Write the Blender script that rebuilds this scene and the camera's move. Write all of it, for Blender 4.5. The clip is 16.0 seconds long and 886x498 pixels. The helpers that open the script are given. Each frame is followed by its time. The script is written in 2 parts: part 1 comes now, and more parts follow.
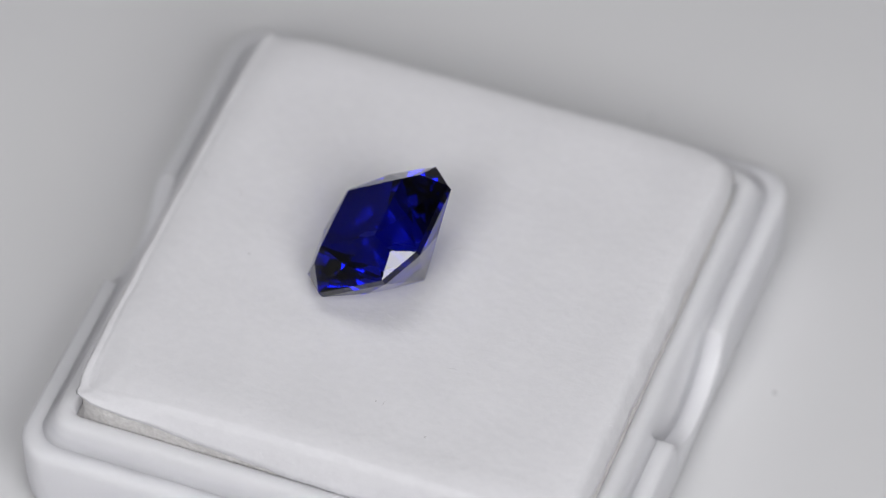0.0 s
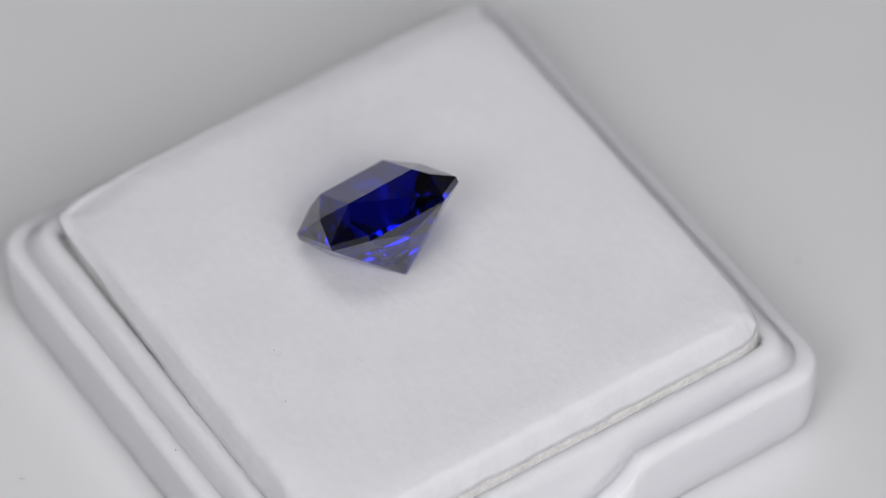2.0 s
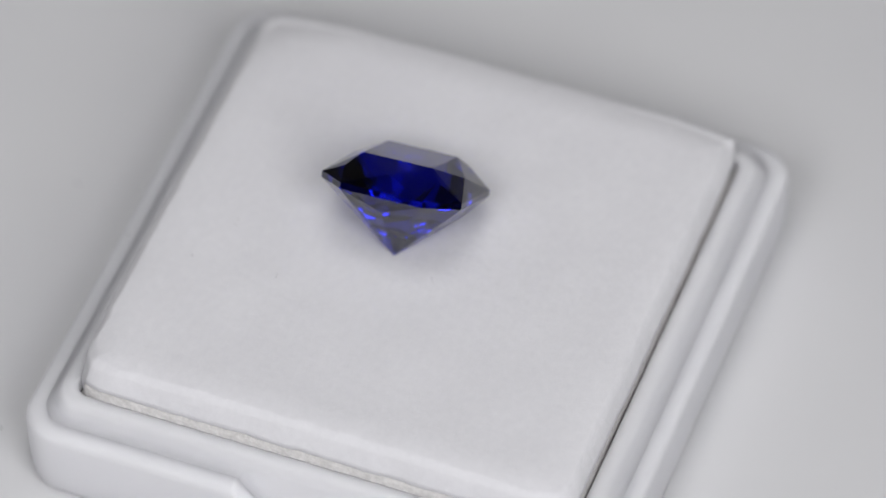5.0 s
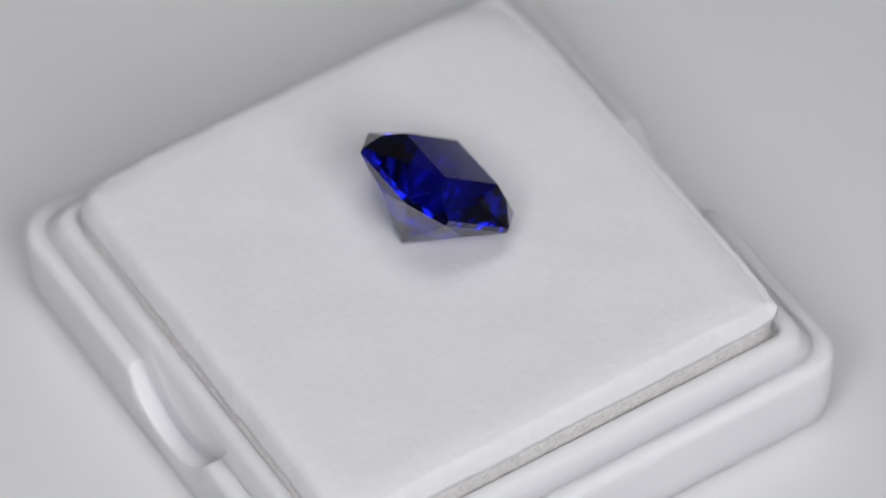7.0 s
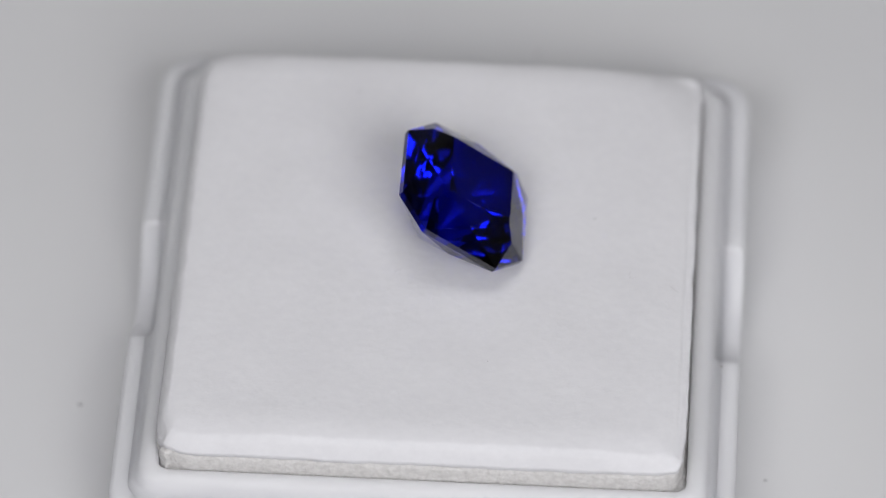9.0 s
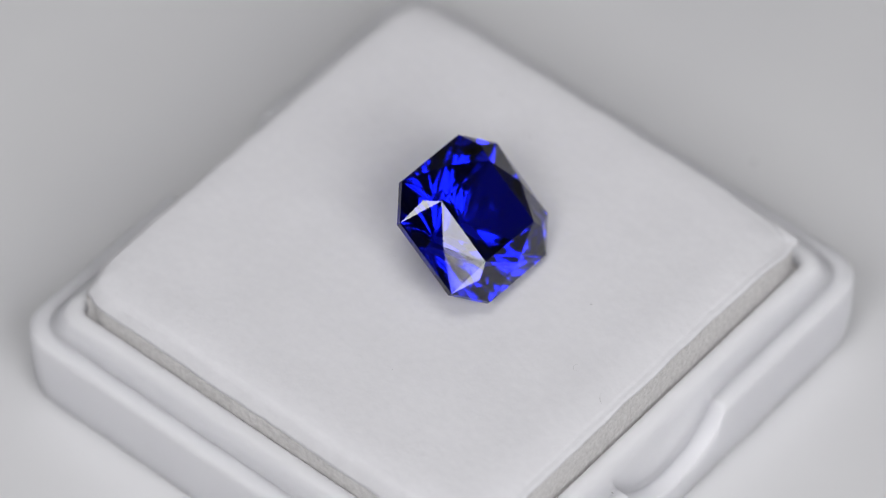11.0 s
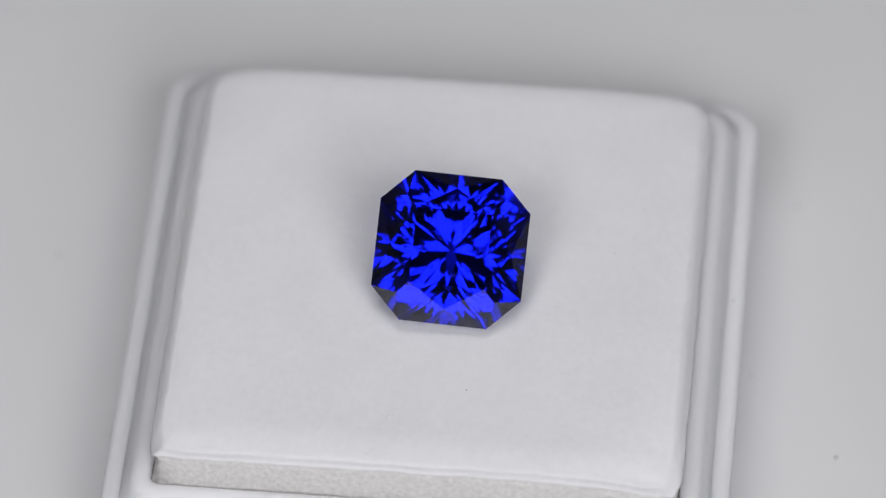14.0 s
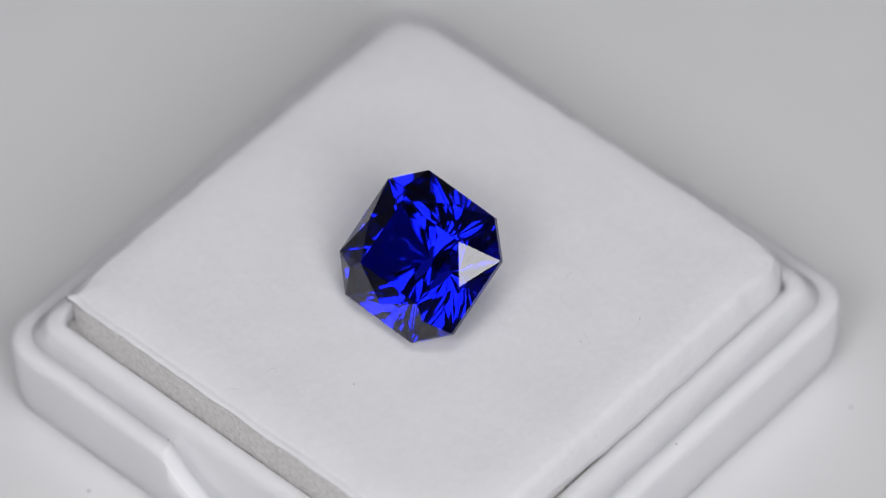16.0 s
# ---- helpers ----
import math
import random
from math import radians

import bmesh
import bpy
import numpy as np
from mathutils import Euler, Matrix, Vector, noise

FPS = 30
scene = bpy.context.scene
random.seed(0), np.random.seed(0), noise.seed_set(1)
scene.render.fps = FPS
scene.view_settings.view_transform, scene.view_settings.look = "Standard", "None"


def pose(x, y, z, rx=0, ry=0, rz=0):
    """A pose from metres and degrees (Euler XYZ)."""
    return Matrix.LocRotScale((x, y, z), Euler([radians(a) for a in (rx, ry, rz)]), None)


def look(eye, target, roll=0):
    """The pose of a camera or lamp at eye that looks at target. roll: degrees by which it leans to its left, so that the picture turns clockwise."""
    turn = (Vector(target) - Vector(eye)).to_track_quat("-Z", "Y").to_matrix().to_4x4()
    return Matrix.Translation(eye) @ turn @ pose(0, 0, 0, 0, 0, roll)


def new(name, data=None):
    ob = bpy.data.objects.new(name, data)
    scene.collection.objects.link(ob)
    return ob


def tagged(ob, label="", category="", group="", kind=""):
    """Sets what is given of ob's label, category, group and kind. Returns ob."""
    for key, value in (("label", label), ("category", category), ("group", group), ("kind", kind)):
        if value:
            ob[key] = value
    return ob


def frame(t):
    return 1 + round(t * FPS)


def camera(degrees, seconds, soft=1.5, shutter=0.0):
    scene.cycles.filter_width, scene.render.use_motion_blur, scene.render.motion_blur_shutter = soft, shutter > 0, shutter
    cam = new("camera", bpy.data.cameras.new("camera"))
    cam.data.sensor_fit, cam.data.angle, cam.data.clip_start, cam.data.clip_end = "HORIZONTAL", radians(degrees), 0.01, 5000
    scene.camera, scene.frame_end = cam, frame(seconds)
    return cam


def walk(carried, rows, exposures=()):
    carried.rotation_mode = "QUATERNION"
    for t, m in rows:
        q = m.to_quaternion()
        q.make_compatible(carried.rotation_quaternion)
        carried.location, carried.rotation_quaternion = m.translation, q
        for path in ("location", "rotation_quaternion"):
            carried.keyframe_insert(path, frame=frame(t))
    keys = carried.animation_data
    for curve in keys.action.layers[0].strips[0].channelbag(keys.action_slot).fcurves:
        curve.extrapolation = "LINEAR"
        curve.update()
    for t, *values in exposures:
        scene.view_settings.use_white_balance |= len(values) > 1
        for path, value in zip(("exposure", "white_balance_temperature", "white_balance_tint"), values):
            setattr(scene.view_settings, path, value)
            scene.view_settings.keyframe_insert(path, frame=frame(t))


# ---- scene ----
import itertools

# Lengths below are in millimetres where they carry MM.
MM = 0.001

# ---- camera: fixed on a stand, a long lens looking down on the turntable ----
cam = camera(8.97, 16.0, soft=1.1)
EYE = Vector((0.0, -182.94 * MM, 224.27 * MM))
TILT, PAN, LEAN = radians(49.691), radians(0.3086), -0.5895
AIM = Vector((math.sin(PAN) * math.cos(TILT), math.cos(PAN) * math.cos(TILT), -math.sin(TILT)))
cam.data.dof.use_dof = True
cam.data.dof.focus_distance = 0.2785
cam.data.dof.aperture_fstop = 24.0
walk(cam, [(0.0, look(EYE, EYE + AIM, LEAN)), (16.0, look(EYE, EYE + AIM, LEAN))], exposures=[(0.0, 0.0), (16.0, 0.0)])

# ---- light: two softboxes beside the camera and a weaker fill added straight overhead ----
world = bpy.data.worlds.new("studio_air")
scene.world = world
world.use_nodes = True
world.node_tree.nodes["Background"].inputs["Color"].default_value = (0.95, 0.97, 1.0, 1)
world.node_tree.nodes["Background"].inputs["Strength"].default_value = 0.25


def lamp(name, azimuth, elevation, distance, width, height, roll, radiance, colour):
    """An area lamp facing the stone; azimuth is counted from the camera's side towards the right."""
    a, e = radians(azimuth), radians(elevation)
    at = Vector((math.sin(a) * math.cos(e), -math.cos(a) * math.cos(e), math.sin(e))) * distance
    data = bpy.data.lights.new(name, "AREA")
    data.shape, data.size, data.size_y = "RECTANGLE", width, height
    data.energy, data.color = radiance * math.pi * width * height, colour
    ob = new(name, data)
    ob.matrix_basis = look(at, (0, 0, 0.008)) @ Matrix.Rotation(radians(roll), 4, "Z")
    return ob


COOL = (0.985, 0.98, 1.01)
lamp("softbox_right", 23.9, 40.3, 0.45, 0.202, 0.257, 7.6, 6.1, COOL)
lamp("softbox_left", -26.3, 46.7, 0.45, 0.157, 0.170, -13.2, 7.0, COOL)
# unseen fill panel, added overhead to bring the pad up to brightness
lamp("added_fill_top", 0, 88.0, 0.615, 0.28, 0.20, 0, 4.6, COOL)


# ---- materials ----
def material(name):
    m = bpy.data.materials.new(name)
    m.use_nodes = True
    nt = m.node_tree
    return m, nt, nt.nodes["Principled BSDF"]


def node(nt, kind, **values):
    n = nt.nodes.new(kind)
    for key, value in values.items():
        n.inputs[key.replace("_", " ")].default_value = value
    return n


def coords(nt, scale):
    c = nt.nodes.new("ShaderNodeTexCoord")
    m = nt.nodes.new("ShaderNodeMapping")
    m.inputs["Scale"].default_value = scale
    nt.links.new(c.outputs["Object"], m.inputs["Vector"])
    return m.outputs["Vector"]


def noise_tex(nt, vector, scale, detail=3.0, rough=0.55):
    n = node(nt, "ShaderNodeTexNoise", Scale=scale, Detail=detail, Roughness=rough)
    nt.links.new(vector, n.inputs["Vector"])
    return n.outputs["Fac"]


def tint(nt, fac, low, high, a=0.3, b=0.7):
    r = nt.nodes.new("ShaderNodeValToRGB")
    r.color_ramp.elements[0].position, r.color_ramp.elements[1].position = a, b
    r.color_ramp.elements[0].color, r.color_ramp.elements[1].color = (*low, 1), (*high, 1)
    nt.links.new(fac, r.inputs["Fac"])
    return r.outputs["Color"]


def bump(nt, bsdf, fac, strength, distance, after=None):
    b = node(nt, "ShaderNodeBump", Strength=strength, Distance=distance)
    nt.links.new(fac, b.inputs["Height"])
    if after is not None:
        nt.links.new(after, b.inputs["Normal"])
    nt.links.new(b.outputs["Normal"], bsdf.inputs["Normal"])
    return b.outputs["Normal"]


def felt_material():
    m, nt, p = material("white_felt")
    v = coords(nt, (1, 1, 1))
    fibre = noise_tex(nt, coords(nt, (1900, 2500, 2200)), 1.0, 5.0, 0.7)
    cross = noise_tex(nt, coords(nt, (480, 430, 450)), 1.0, 3.0, 0.6)
    cloud = noise_tex(nt, v, 260.0, 3.0)
    tuft = nt.nodes.new("ShaderNodeMix")
    tuft.data_type, tuft.blend_type = "RGBA", "MULTIPLY"
    tuft.inputs["Factor"].default_value = 1.0
    nt.links.new(tint(nt, cloud, (0.785, 0.78, 0.795), (0.815, 0.81, 0.825)), tuft.inputs["A"])
    nt.links.new(tint(nt, fibre, (0.95, 0.95, 0.953), (1.0, 1.0, 1.0)), tuft.inputs["B"])
    nt.links.new(tuft.outputs["Result"], p.inputs["Base Color"])
    p.inputs["Roughness"].default_value = 0.95
    p.inputs["Specular IOR Level"].default_value = 0.15
    p.inputs["Sheen Weight"].default_value = 0.25
    p.inputs["Sheen Roughness"].default_value = 0.6
    first = bump(nt, p, fibre, 0.36, 0.00008)
    second = bump(nt, p, cross, 0.3, 0.0002, first)
    bump(nt, p, cloud, 0.32, 0.0003, second)
    return m


def foam_material():
    m, nt, p = material("cream_foam")
    v = coords(nt, (1, 1, 1))
    cells = node(nt, "ShaderNodeTexVoronoi", Scale=5200.0)
    nt.links.new(v, cells.inputs["Vector"])
    grain = noise_tex(nt, v, 3600.0, 4.0)
    nt.links.new(tint(nt, grain, (0.64, 0.625, 0.605), (0.80, 0.785, 0.765)), p.inputs["Base Color"])
    p.inputs["Roughness"].default_value = 0.8
    first = bump(nt, p, cells.outputs["Distance"], 0.35, 0.00013)
    bump(nt, p, grain, 0.35, 0.00015, first)
    return m


def plastic_material():
    m, nt, p = material("white_moulded_plastic")
    v = coords(nt, (1, 1, 1))
    cloud = noise_tex(nt, v, 90.0, 3.0)
    fine = noise_tex(nt, v, 1500.0, 3.0)
    nt.links.new(tint(nt, cloud, (0.79, 0.79, 0.825), (0.82, 0.82, 0.85)), p.inputs["Base Color"])
    nt.links.new(tint(nt, fine, (0.56, 0.56, 0.56), (0.66, 0.66, 0.66)), p.inputs["Roughness"])
    p.inputs["Specular IOR Level"].default_value = 0.22
    p.inputs["Subsurface Weight"].default_value = 0.9
    p.inputs["Subsurface Scale"].default_value = 0.003
    p.inputs["Subsurface Radius"].default_value = (1.0, 1.0, 1.0)
    bump(nt, p, cloud, 0.08, 0.0003)
    return m


def plate_material():
    m, nt, p = material("matt_white_plate")
    v = coords(nt, (1, 1, 1))
    cloud = noise_tex(nt, v, 45.0, 4.0)
    fine = noise_tex(nt, v, 900.0, 3.0)
    nt.links.new(tint(nt, cloud, (0.69, 0.69, 0.695), (0.725, 0.725, 0.725)), p.inputs["Base Color"])
    nt.links.new(tint(nt, fine, (0.42, 0.42, 0.42), (0.52, 0.52, 0.52)), p.inputs["Roughness"])
    bump(nt, p, fine, 0.05, 0.0001)
    return m


def wall_material():
    m, nt, p = material("grey_studio_cloth")
    v = coords(nt, (1, 1, 1))
    cloud = noise_tex(nt, v, 8.0, 4.0)
    weave = noise_tex(nt, v, 400.0, 2.0)
    nt.links.new(tint(nt, cloud, (0.30, 0.30, 0.305), (0.35, 0.35, 0.355)), p.inputs["Base Color"])
    p.inputs["Roughness"].default_value = 0.9
    bump(nt, p, weave, 0.2, 0.0005)
    return m


def sapphire_material():
    m, nt, p = material("blue_sapphire")
    p.inputs["Base Color"].default_value = (0.0016, 0.004, 0.44, 1)
    p.inputs["Roughness"].default_value = 0.0
    p.inputs["IOR"].default_value = 1.77
    p.inputs["Transmission Weight"].default_value = 1.0
    return m


def lint_material():
    m, nt, p = material("grey_lint")
    p.inputs["Roughness"].default_value = 0.9
    nt.links.new(tint(nt, noise_tex(nt, coords(nt, (1, 1, 1)), 3000.0), (0.42, 0.42, 0.425), (0.58, 0.57, 0.57)), p.inputs["Base Color"])
    return m


FELT, FOAM, PLASTIC, PLATE = felt_material(), foam_material(), plastic_material(), plate_material()
WALL, SAPPHIRE, LINT = wall_material(), sapphire_material(), lint_material()


# ---- building helpers ----
def link(name, bm, mat, smooth=False):
    me = bpy.data.meshes.new(name)
    bm.normal_update()
    bm.to_mesh(me)
    bm.free()
    me.materials.append(mat)
    if smooth:
        for f in me.polygons:
            f.use_smooth = True
    return new(name, me)


def part(name, bm, mat, parent, label="", smooth=False):
    ob = link(name, bm, mat, smooth)
    ob.parent = parent
    if label:
        tagged(ob, label)
    return ob


def rounded_square(half, radius, side=64, arc=10, span=0.0):
    """Points of a square with rounded corners, counter-clockwise, dense along its sides; span: the stretch on which they lie at the same places for every size."""
    pts = []
    k = half - radius
    for q in range(4):
        a0 = q * math.pi / 2
        cx, cy = ((k, -k), (k, k), (-k, k), (-k, -k))[q]
        for i in range(arc):
            a = a0 - math.pi / 2 + (math.pi / 2) * i / arc
            pts.append((cx + radius * math.cos(a), cy + radius * math.sin(a)))
        nx, ny = ((k, k), (-k, k), (-k, -k), (k, -k))[q]
        ex, ey = math.cos(a0) * radius, math.sin(a0) * radius
        for i in range(side):
            f = (k - span + 2 * span * (i - 1) / (side - 2)) / (2 * k) if span and i else i / side
            pts.append((cx + (nx - cx) * f + ex, cy + (ny - cy) * f + ey))
    return pts


def loft(bm, rings, close_bottom=False, close_top=False):
    rows = [[bm.verts.new(p) for p in ring] for ring in rings]
    for a, b in zip(rows, rows[1:]):
        n = len(a)
        for i in range(n):
            bm.faces.new((a[i], a[(i + 1) % n], b[(i + 1) % n], b[i]))
    if close_bottom:
        bm.faces.new(list(reversed(rows[0])))
    if close_top:
        bm.faces.new(rows[-1])
    return rows


# ---- the turn of the table: clockwise from above, about 18 degrees a second ----
DRIFT = ((0, 0.55), (2, 0.12), (4, -0.32), (6.5, -0.34), (9, -0.42), (12, 0.02), (14, 0.30), (16, 0.09))


def turned(t):
    for (t0, d0), (t1, d1) in zip(DRIFT, DRIFT[1:]):
        if t <= t1:
            return 18.2 * t + d0 + (d1 - d0) * (t - t0) / (t1 - t0)


# play of the bearing, in millimetres
PLAY = ((0, 0.17, -0.06), (1.5, 0.13, -0.05), (3, 0.03, 0.0), (4, -0.06, -0.02), (6.5, -0.05, 0.0), (9, 0.04, -0.04), (12, 0.0, 0.0), (16, -0.02, 0.0))


def played(t):
    for (t0, x0, y0), (t1, x1, y1) in zip(PLAY, PLAY[1:]):
        if t <= t1:
            f = (t - t0) / (t1 - t0)
            return x0 + (x1 - x0) * f, y0 + (y1 - y0) * f


def spin_rows(m):
    """Rows for a thing that stands at m on the turntable before it turns."""
    rows = []
    for i in range(65):
        t = i * 0.25
        x, y = played(t)
        rows.append((t, pose(x * MM, y * MM, 0, 0, 0, -turned(t)) @ m))
    return rows


SPUN = []


def on_table(ob, m):
    ob.matrix_basis = m
    SPUN.append((ob, m.copy()))
    return ob


BOX_AT = pose(-0.64 * MM, -0.63 * MM, 0, 0, 0, -21.0)


def in_box(u, v, z):
    """A pose on the turntable from a place counted in millimetres along the box's sides."""
    return BOX_AT @ pose(u * MM, v * MM, z * MM)


# ---- structure: table top, and unseen cloth walls and ceiling added to bounce light ----
def build_room():
    bm = bmesh.new()
    bmesh.ops.create_cube(bm, size=1, matrix=Matrix.Translation((0, 0, -0.032)) @ Matrix.Diagonal((1.6, 1.6, 0.03, 1)))
    tagged(link("floor", bm, WALL), "dark grey cloth table top under the turntable", "table top", kind="structure")
    for name, x, y, sx, sy in (("wall_north", 0, 0.81, 1.6, 0.02), ("wall_south", 0, -0.81, 1.6, 0.02), ("wall_east", 0.81, 0, 0.02, 1.64), ("wall_west", -0.81, 0, 0.02, 1.64)):
        bm = bmesh.new()
        bmesh.ops.create_cube(bm, size=1, matrix=Matrix.Translation((x, y, 0.5)) @ Matrix.Diagonal((sx, sy, 1.1, 1)))
        tagged(link(name, bm, WALL), "plain dark grey cloth wall added out of view to bounce light", "wall", kind="structure")
    bm = bmesh.new()
    bmesh.ops.create_cube(bm, size=1, matrix=Matrix.Translation((0, 0, 1.06)) @ Matrix.Diagonal((1.64, 1.64, 0.02, 1)))
    tagged(link("ceiling", bm, WALL), "plain dark grey cloth ceiling added out of view to bounce light", "ceiling", kind="structure")


def build_turntable():
    root = new("turntable")
    tagged(root, "matt white round turntable plate, slowly turning", "turntable")
    bm = bmesh.new()
    prof = [(66, -9.0), (68, -8.0), (68, -1.2), (67.6, -0.4), (66.8, 0.0), (40, 0.0)]
    rings = [[(r * MM * math.cos(a), r * MM * math.sin(a), z * MM) for a in [2 * math.pi * i / 128 for i in range(128)]] for r, z in prof]
    loft(bm, rings, True, True)
    part("plate", bm, PLATE, root)
    bm = bmesh.new()
    rings = [[(r * MM * math.cos(a), r * MM * math.sin(a), z * MM) for a in [2 * math.pi * i / 64 for i in range(64)]] for r, z in ((54, -17.0), (56, -16.0), (56, -9.5), (54, -9.0))]
    loft(bm, rings, True, True)
    part("base", bm, PLASTIC, root)
    on_table(root, Matrix())


# ---- the box ----
SHIFT_U, SHIFT_V = -0.25, 0.08


def ledge_top(v):
    """Height of the ledge along the two sides with a thumb scoop."""
    half, deep = 3.75, 2.3
    d = abs(v - 0.1)
    if d >= half:
        return 4.7
    r = (half * half + deep * deep) / (2 * deep)
    return 4.7 - (deep - r + math.sqrt(r * r - d * d))


def build_box():
    root = new("gem_box")
    tagged(root, "open white plastic gem box base with thumb scoops", "gem box")

    def ring(half, z, radius, scooped=True, fillet=0.0):
        out = []
        for u, v in rounded_square(half, radius, side=180, span=11.9):
            h = min(z, ledge_top(v) + fillet) if scooped and abs(u) > 12 else z
            out.append((u * MM, v * MM, h * MM))
        return out

    bm = bmesh.new()
    rings = [ring(14.9, 0.0, 1.7), ring(15.2, 0.15, 1.9), ring(15.3, 0.6, 2.0), ring(15.4, 2.0, 2.0), ring(15.42, 4.1, 2.0),
             ring(15.40, 4.4, 2.0), ring(15.30, 4.6, 1.9), ring(15.12, 4.7, 1.8), ring(14.75, 4.7, 1.6), ring(14.35, 4.68, 1.4), ring(13.8, 4.68, 1.2),
             ring(13.6, 2.0, 1.1, False), ring(13.0, 1.6, 0.8, False)]
    loft(bm, rings, True, True)
    part("tray", bm, PLASTIC, root, smooth=True)
    bm = bmesh.new()
    rings = [ring(14.55, 4.66, 1.5, fillet=-0.03), ring(14.46, 4.71, 1.48, fillet=0.02), ring(14.32, 4.77, 1.45, fillet=0.08), ring(14.19, 4.88, 1.41, fillet=0.19), ring(14.10, 5.03, 1.38, False), ring(14.05, 5.2, 1.36, False), ring(13.98, 5.4, 1.33, False), ring(13.88, 5.6, 1.27, False), ring(13.72, 5.74, 1.18, False),
             ring(13.5, 5.8, 1.05, False), ring(13.28, 5.8, 0.9, False), ring(13.12, 5.74, 0.75, False), ring(13.03, 5.6, 0.62, False), ring(13.0, 5.4, 0.55, False), ring(12.98, 1.7, 0.5, False)]
    loft(bm, rings)
    part("collar", bm, PLASTIC, root, "raised rounded plastic rim", smooth=True)
    on_table(root, in_box(SHIFT_U, SHIFT_V, 0))


# ---- the pad: cream foam under a white felt sheet ----
REACH = {"+u": 12.76, "-u": 13.12, "+v": 13.02, "-v": 12.88}


def on_pad(x, y, out=0.0):
    """Millimetres on the pad from -1..1 across it, with soft corners; out: how far outside the sheet's flat part."""
    c = max(0.0, abs(x) + abs(y) - 1.84) / 0.16
    k = 1 - (0.034 if x > 0 else 0.024) * c * c
    u = x * k * ((REACH["+u"] if x > 0 else REACH["-u"]) - 0.55 + out)
    v = y * k * ((REACH["+v"] if y > 0 else REACH["-v"]) - 0.55 + out)
    return u, v


def felt_top(u, v):
    x, y = min(1, abs(u) / 12.4), min(1, abs(v) / 12.4)
    droop = (x * y) ** 5
    rim = math.sqrt((x ** 14 if u > 0 else 0.0) + y ** 14) * (1 - droop)
    h = 8.10 + 0.09 * rim - 0.16 * max(0.0, (max(abs(u), abs(v)) - 11.0) / 1.4) ** 2 - 0.30 * droop - 0.05 * math.exp(-((u - 0.2) ** 2 + (v + 0.6) ** 2) / 9)
    if u < 0 and v < 0:
        h -= 0.55 * droop
    h += 0.04 * noise.noise(Vector((u * 0.25, v * 0.25, 3.1))) + 0.012 * noise.noise(Vector((u * 1.1, v * 1.1, 7.7)))
    return h


def felt_hem(u, v):
    """Height of the felt's lower edge on the side that (u, v) lies on."""
    wave = 0.10 * noise.noise(Vector((u * 0.5, v * 0.5, 1.3))) + 0.05 * noise.noise(Vector((u * 2.1, v * 2.1, 4.3)))
    if abs(u) >= abs(v):
        return min(7.75, felt_top(u, v) - 0.22) + 0.6 * wave if u < 0 else 6.45 + wave
    if v > 0:
        return 6.85 + wave
    return 5.72 + 1.4 * max(0.0, min(1.0, (-u + 1) / 13)) ** 1.2 + wave


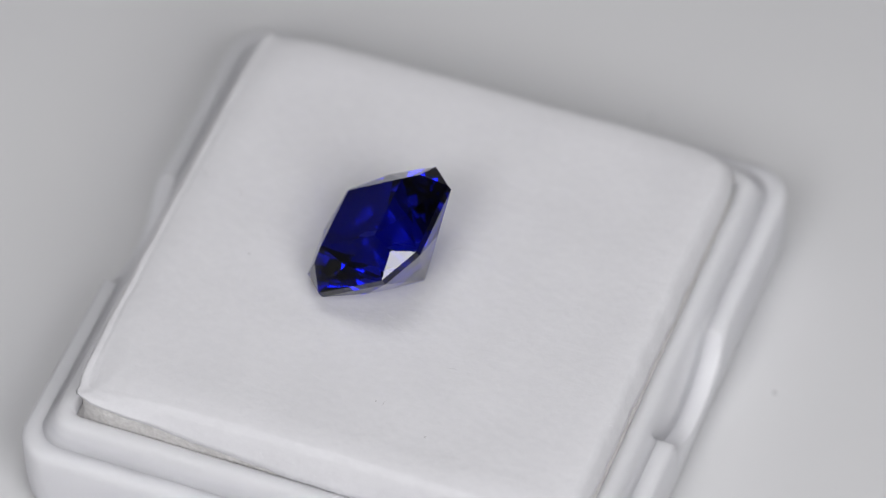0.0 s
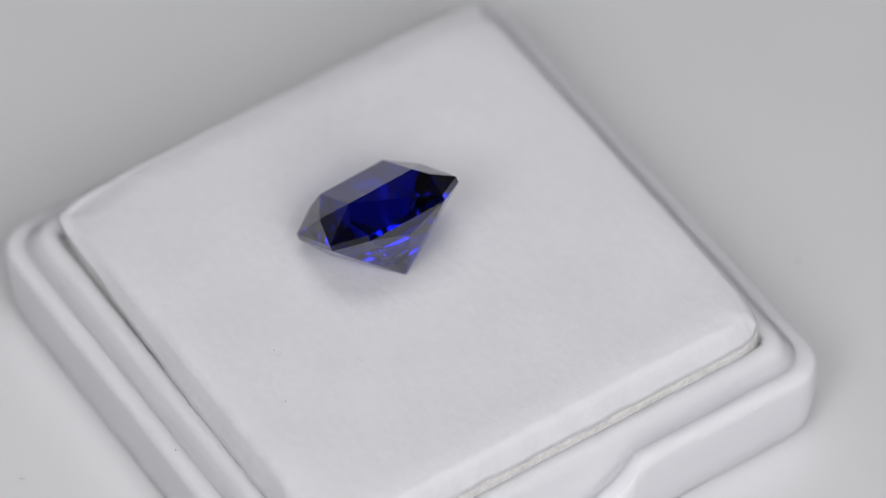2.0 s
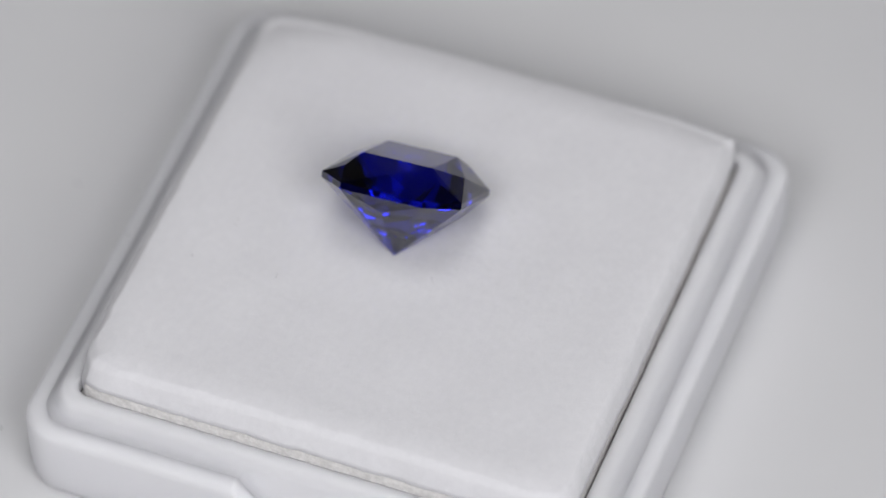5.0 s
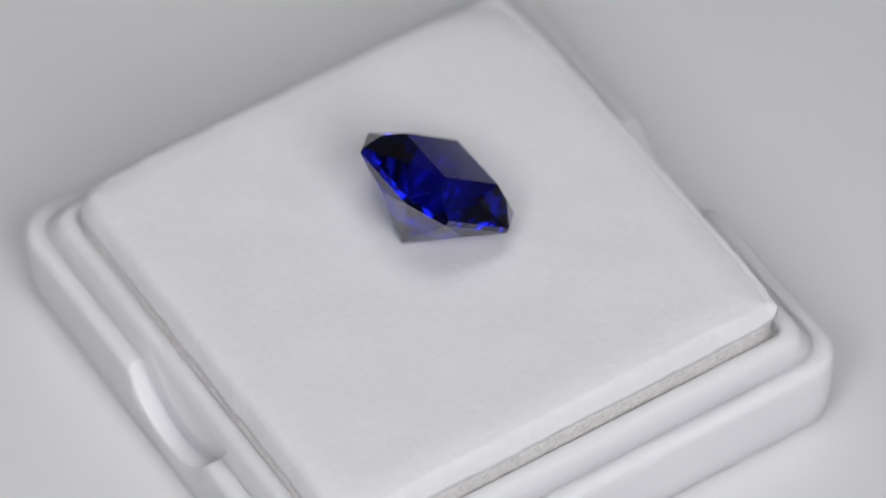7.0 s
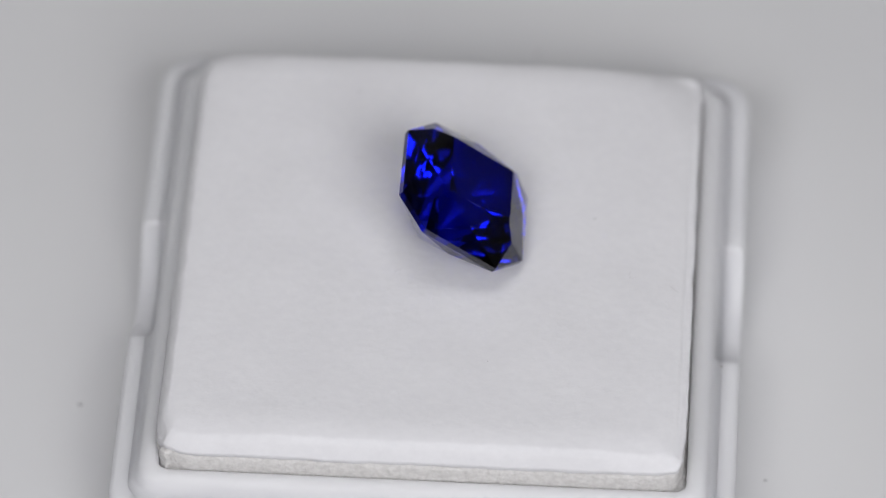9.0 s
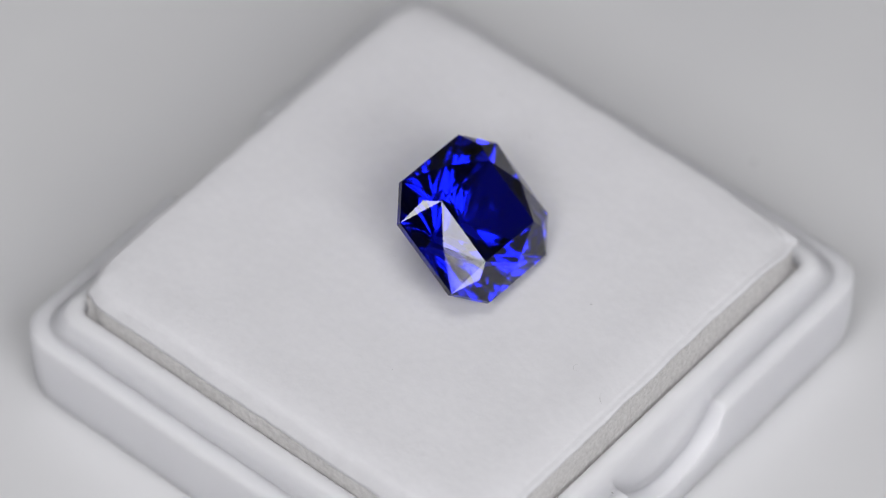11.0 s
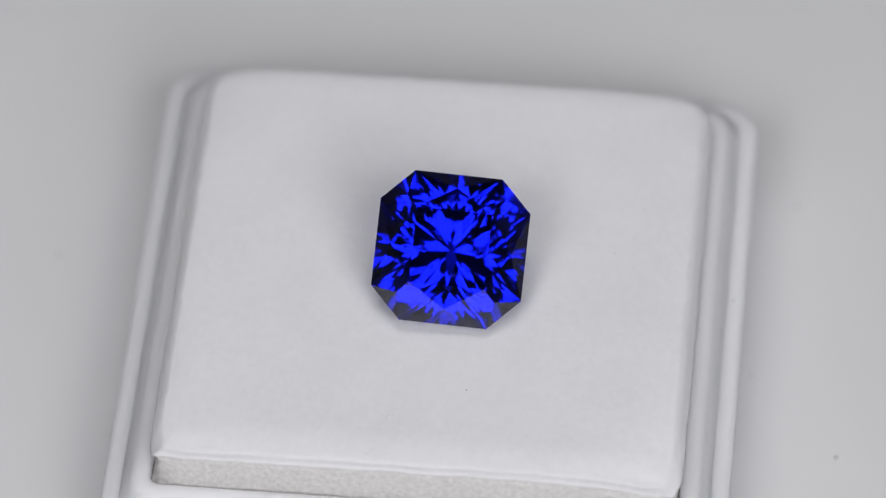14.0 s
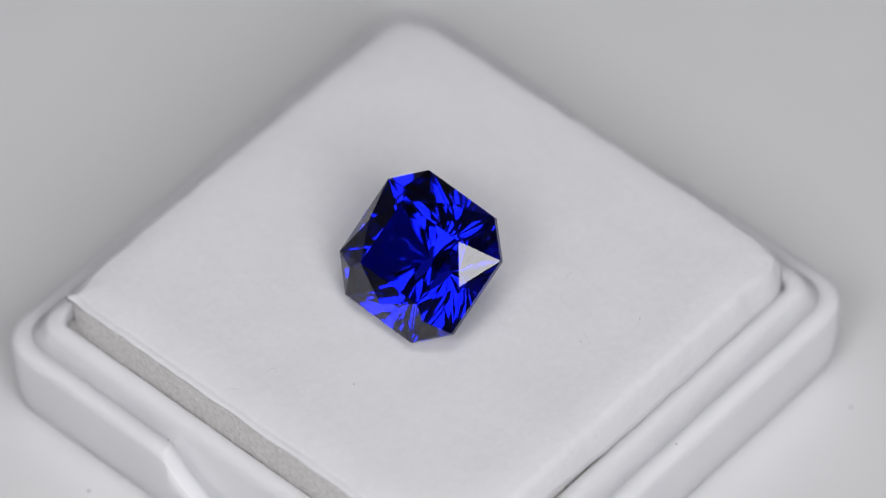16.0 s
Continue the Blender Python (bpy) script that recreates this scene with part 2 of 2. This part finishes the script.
def build_pad():
    root = new("display_pad")
    tagged(root, "white felt pad on cream foam, set in the box", "display pad")
    bm = bmesh.new()
    n = 140
    grid = [[None] * (n + 1) for _ in range(n + 1)]
    where = {}
    for i in range(n + 1):
        for j in range(n + 1):
            x, y = -1 + 2 * i / n, -1 + 2 * j / n
            u, v = on_pad(x, y)
            grid[i][j] = bm.verts.new((u * MM, v * MM, felt_top(u, v) * MM))
            where[grid[i][j]] = (x, y)
    for i in range(n):
        for j in range(n):
            bm.faces.new((grid[i][j], grid[i + 1][j], grid[i + 1][j + 1], grid[i][j + 1]))
    edge = [grid[i][0] for i in range(n)] + [grid[n][j] for j in range(n)] + [grid[i][n] for i in range(n, 0, -1)] + [grid[0][j] for j in range(n, 0, -1)]
    last = edge
    for out, drop in ((0.06, 0.015), (0.13, 0.06), (0.21, 0.14), (0.30, 0.26), (0.38, 0.40), (0.46, 0.6), (0.54, 0.8), (0.60, 1.0), (0.40, 1.03)):
        row = []
        for e in edge:
            x, y = where[e]
            u, v = on_pad(x, y)
            top, hem = felt_top(u, v), felt_hem(u, v)
            shag = 0.06 * noise.noise(Vector((u * 0.9, v * 0.9, 0.6 * drop))) + 0.025 * noise.noise(Vector((u * 3.1, v * 3.1, drop)))
            uu, vv = on_pad(x, y, out + shag + (0.12 * drop if x > 0.97 else 0.14 * drop if y < -0.97 else 0.09 * drop if y > 0.97 else 0.0))
            fall = drop * (top - hem) if drop > 0.5 else min(drop, 0.5 * (top - hem))
            row.append(bm.verts.new((uu * MM, vv * MM, (top - fall) * MM)))
        m = len(row)
        for i in range(m):
            bm.faces.new((last[(i + 1) % m], last[i], row[i], row[(i + 1) % m]))
        last = row
    bmesh.ops.recalc_face_normals(bm, faces=bm.faces)
    part("felt", bm, FELT, root, "white felt top sheet", smooth=True)

    bm = bmesh.new()
    rings = []
    for z in (1.7, 4.6, 5.0, 5.15, 5.4, 5.7, 6.0, 6.3, 6.6, 6.9, 7.2, 7.5, 7.7, 7.85):
        r = []
        for x, y in rounded_square(1.0, 0.02, side=120, arc=4):
            u, v = on_pad(x, y, 0.0)
            hem = felt_hem(u, v)
            w = 0.05 * noise.noise(Vector((u * 2.2, v * 2.2, z * 2.2))) + 0.035 * noise.noise(Vector((u * 6, v * 6, z * 6)))
            if z < 5.1:
                u, v = x * 12.98 + SHIFT_U, y * 12.98 + SHIFT_V
            else:
                u, v = on_pad(x, y, 0.51 + (0.2 if x > 0.97 else 0.0) + w if z < hem - 0.02 else -0.25)
            r.append((u * MM, v * MM, min(z, felt_top(u, v) - 0.16) * MM))
        rings.append(r)
    loft(bm, rings, True, True)
    part("foam", bm, FOAM, root, "cream open-cell foam block", smooth=True)
    build_fuzz(root)
    on_table(root, in_box(0, 0, 0))


# ---- the stone: a square cut with clipped corners, lying on its pavilion ----
# pavilion planes: how many, first azimuth, slope, where they start: radius on the cone of the mains (0: at the culet)
PAVILION = ((8, 0.0, 40.4, 0.0), (8, 22.5, 41.2, 0.0), (16, 11.25, 42.4, 1.2))


def pavilion_corners(a, c, lo, deep):
    """Corners of the pavilion: where three of its planes meet with none of the others below."""
    planes = []
    for count, first, slope, start in PAVILION:
        for i in range(count):
            w, tan = radians(first + 360 * i / count), math.tan(radians(slope))
            base = -deep + start * math.tan(radians(40.2)) - start * tan
            planes.append((tan * math.cos(w), tan * math.sin(w), base))
    for i in range(8):
        w, tan = math.pi / 4 * i, math.tan(radians(59.0 if i % 2 == 0 else 50.0))
        reach = a if i % 2 == 0 else (a + c) / math.sqrt(2)
        planes.append((tan * math.cos(w), tan * math.sin(w), lo - tan * reach))
    planes.append((0.0, 0.0, lo))
    out = {}
    for p, q, r in itertools.combinations(planes[:-1], 3):
        m = Matrix(((p[0] - q[0], p[1] - q[1]), (p[0] - r[0], p[1] - r[1])))
        if abs(m.determinant()) > 1e-7:
            x, y = m.inverted() @ Vector((q[2] - p[2], r[2] - p[2]))
            z = p[0] * x + p[1] * y + p[2]
            if z < lo - 1e-6 and all(k[0] * x + k[1] * y + k[2] < z + 1e-5 for k in planes[:-1]):
                out[(round(x, 4), round(y, 4))] = (x, y, z)
    return list(out.values())


def build_gem():
    root = new("gemstone")
    tagged(root, "deep blue faceted sapphire with clipped square outline", "gemstone")
    a, c, s, h, deep = 3.73, 2.172, 1.862, 1.396, 3.90
    sr, sh, qr, qh = 3.0, 0.85, 2.42, 0.91
    hi, lo = 0.05, -0.26
    octagon = [(c, a), (-c, a), (-a, c), (-a, -c), (-c, -a), (c, -a), (a, -c), (a, c)]
    pts = [(x, y, h) for x, y in ((s, s), (-s, s), (-s, -s), (s, -s))]
    pts += [(x, y, z) for x, y, z in ((2.46, 2.68, 0.715), (-qr, qr, qh), (-qr, -qr, qh), (qr, -qr, qh))]
    pts += [(0, sr, sh), (0, -sr, sh), (sr, 0, sh), (-sr, 0, sh)]
    pts += [(x, y, z) for z in (hi, lo) for x, y in octagon]
    pts += pavilion_corners(a, c, lo, deep)
    bm = bmesh.new()
    for p in pts:
        bm.verts.new(Vector(p) * MM)
    bmesh.ops.convex_hull(bm, input=bm.verts)
    bmesh.ops.dissolve_limit(bm, angle_limit=radians(0.4), verts=bm.verts, edges=bm.edges)
    bmesh.ops.recalc_face_normals(bm, faces=bm.faces)
    whole = [([v.co.copy() for v in f.verts], f.calc_center_median().z / MM, f.normal.z) for f in bm.faces]
    bm.free()
    for name, keep in (("table_facet", lambda z, n: n > 0.999), ("crown", lambda z, n: z > hi and n <= 0.999), ("girdle", lambda z, n: lo <= z <= hi), ("pavilion", lambda z, n: z < lo)):
        bm = bmesh.new()
        seen = {}
        for co, z, n in whole:
            if keep(z, n):
                vs = []
                for p in co:
                    k = tuple(round(x, 9) for x in p)
                    if k not in seen:
                        seen[k] = bm.verts.new(p)
                    vs.append(seen[k])
                bm.faces.new(vs)
        part(name, bm, SAPPHIRE, root)
    turn = Matrix(((-0.35935, 0.72994, -0.58143), (-0.93092, -0.32393, 0.16868), (-0.06521, 0.60188, 0.79592))).to_4x4()
    on_table(root, Matrix.Translation((-2.404 * MM, -0.777 * MM, 11.069 * MM)) @ turn)


# ---- fluff of the felt, lint and dust ----
def build_fuzz(root):
    rng = random.Random(5)
    verts, faces = [], []

    def fibre(p, direction, length, width, bend):
        side = direction.cross(Vector((rng.uniform(-1, 1), rng.uniform(-1, 1), rng.uniform(-1, 1)))).normalized()
        n = len(verts)
        for k in range(4):
            f = k / 3
            q = p + direction * (length * f) + bend * (length * f * f)
            w = side * (width * (1 - 0.8 * f))
            verts.extend(((q - w) * MM, (q + w) * MM))
            if k:
                a = n + 2 * k
                faces.append((a - 2, a - 1, a + 1, a))

    for _ in range(2600):
        u, v = on_pad(rng.uniform(-1, 1), rng.uniform(-1, 1))
        a = rng.uniform(0, 2 * math.pi)
        d = Vector((math.cos(a), math.sin(a), rng.uniform(-0.02, 0.16))).normalized()
        fibre(Vector((u, v, felt_top(u, v) + 0.004)), d, rng.uniform(0.3, 0.9), rng.uniform(0.002, 0.004), Vector((rng.uniform(-0.4, 0.4), rng.uniform(-0.4, 0.4), -0.02)))
    for _ in range(15000):
        t, q = rng.uniform(-1, 1), rng.randrange(4)
        x, y = ((1, t), (-1, t), (t, 1), (t, -1))[q]
        u0, v0 = on_pad(x, y)
        f = rng.random()
        u, v = on_pad(x, y, 0.08 + 0.46 * f)
        top, hem = felt_top(u0, v0), felt_hem(u0, v0)
        out = Vector(((1, 0, 0), (-1, 0, 0), (0, 1, 0), (0, -1, 0))[q])
        d = (out * rng.uniform(0.2, 0.9) + Vector((rng.uniform(-1, 1), rng.uniform(-1, 1), rng.uniform(-0.5, 0.8)))).normalized()
        fibre(Vector((u, v, top - 0.1 - (top - hem - 0.1) * f)), d, rng.uniform(0.12, 0.36), rng.uniform(0.004, 0.007), Vector((0, 0, rng.uniform(-0.5, 0.3))))
    me = bpy.data.meshes.new("fuzz")
    me.from_pydata(verts, [], faces)
    me.materials.append(FELT)
    ob = new("fuzz", me)
    ob.parent = root
    tagged(ob, "loose white felt fibres", kind="stuff")


def lint(u, v, z, length, curl, turn, width=0.02):
    """A curved fibre lying at a place of the box."""
    bm = bmesh.new()
    last = None
    n = 9
    x = y = 0.0
    a = 0.0
    for k in range(n):
        w = width * (1 - 0.6 * abs(2 * k / (n - 1) - 1))
        ring = [bm.verts.new(((x - w * math.sin(a) * c) * MM, (y + w * math.cos(a) * c) * MM, (0.02 + w * s) * MM)) for c, s in ((1, 0), (0, 1), (-1, 0), (0, -1))]
        if last:
            for i in range(4):
                bm.faces.new((last[i], last[(i + 1) % 4], ring[(i + 1) % 4], ring[i]))
        last = ring
        a += radians(curl) / (n - 1)
        x, y = x + math.cos(a) * length / (n - 1), y + math.sin(a) * length / (n - 1)
    ob = link("lint_fibre", bm, LINT, True)
    tagged(ob, "fine grey lint fibre lying on the white felt", "lint", "lint on the pad")
    on_table(ob, in_box(u, v, z) @ pose(0, 0, 0, 0, 0, turn))


def speck(u, v, z, size, label, group):
    bm = bmesh.new()
    bmesh.ops.create_icosphere(bm, subdivisions=2, radius=size * MM)
    for p in bm.verts:
        f = 1 + 0.35 * noise.noise(p.co * 9000 + Vector((u, v, z)))
        p.co = Vector((p.co.x * f * 1.2, p.co.y * f, p.co.z * f * 0.6 + size * 0.5 * MM))
    ob = link("dust_speck", bm, LINT, True)
    tagged(ob, label, "dust", group)
    on_table(ob, in_box(u, v, z))


def build_dust():
    def on_felt(u, v):
        return felt_top(u, v) + 0.01

    for u, v, length, curl, turn in ((4.45, -5.55, 0.55, 70, 150), (1.7, -8.9, 0.35, 30, 60), (-10.0, 1.25, 0.8, 210, 20), (-12.0, 1.9, 0.7, 60, 100), (1.4, 1.7, 0.5, 40, 10)):
        lint(u, v, on_felt(u, v), length, curl, turn, 0.009)
    for u, v, size in ((-8.06, -2.13, 0.045), (1.35, -8.75, 0.04), (4.4, -10.0, 0.04), (-3.2, 7.4, 0.03)):
        speck(u, v, on_felt(u, v), size, "tiny grey speck of dust on the felt", "dust on the pad")
    for u, v, size in ((-14.75, 3.4 + 0.9, 0.05), (1.64, -14.81, 0.05)):
        speck(u, v, 4.7, size, "tiny dark speck of dust on the box ledge", "dust on the box")
    for u, v, size in ((5.6, 20.45, 0.09), (17.7, 4.87, 0.095), (-17.2, 7.75, 0.085), (-4.27, -20.5, 0.095), (0.65, -15.9, 0.06), (12.23, -17.65, 0.085)):
        speck(u, v, 0.0, size, "small grey speck of dust on the turntable", "dust on the turntable")


build_room()
build_turntable()
build_box()
build_pad()
build_gem()
build_dust()


def motions():
    for ob, m in SPUN:
        walk(ob, spin_rows(m))


motions()
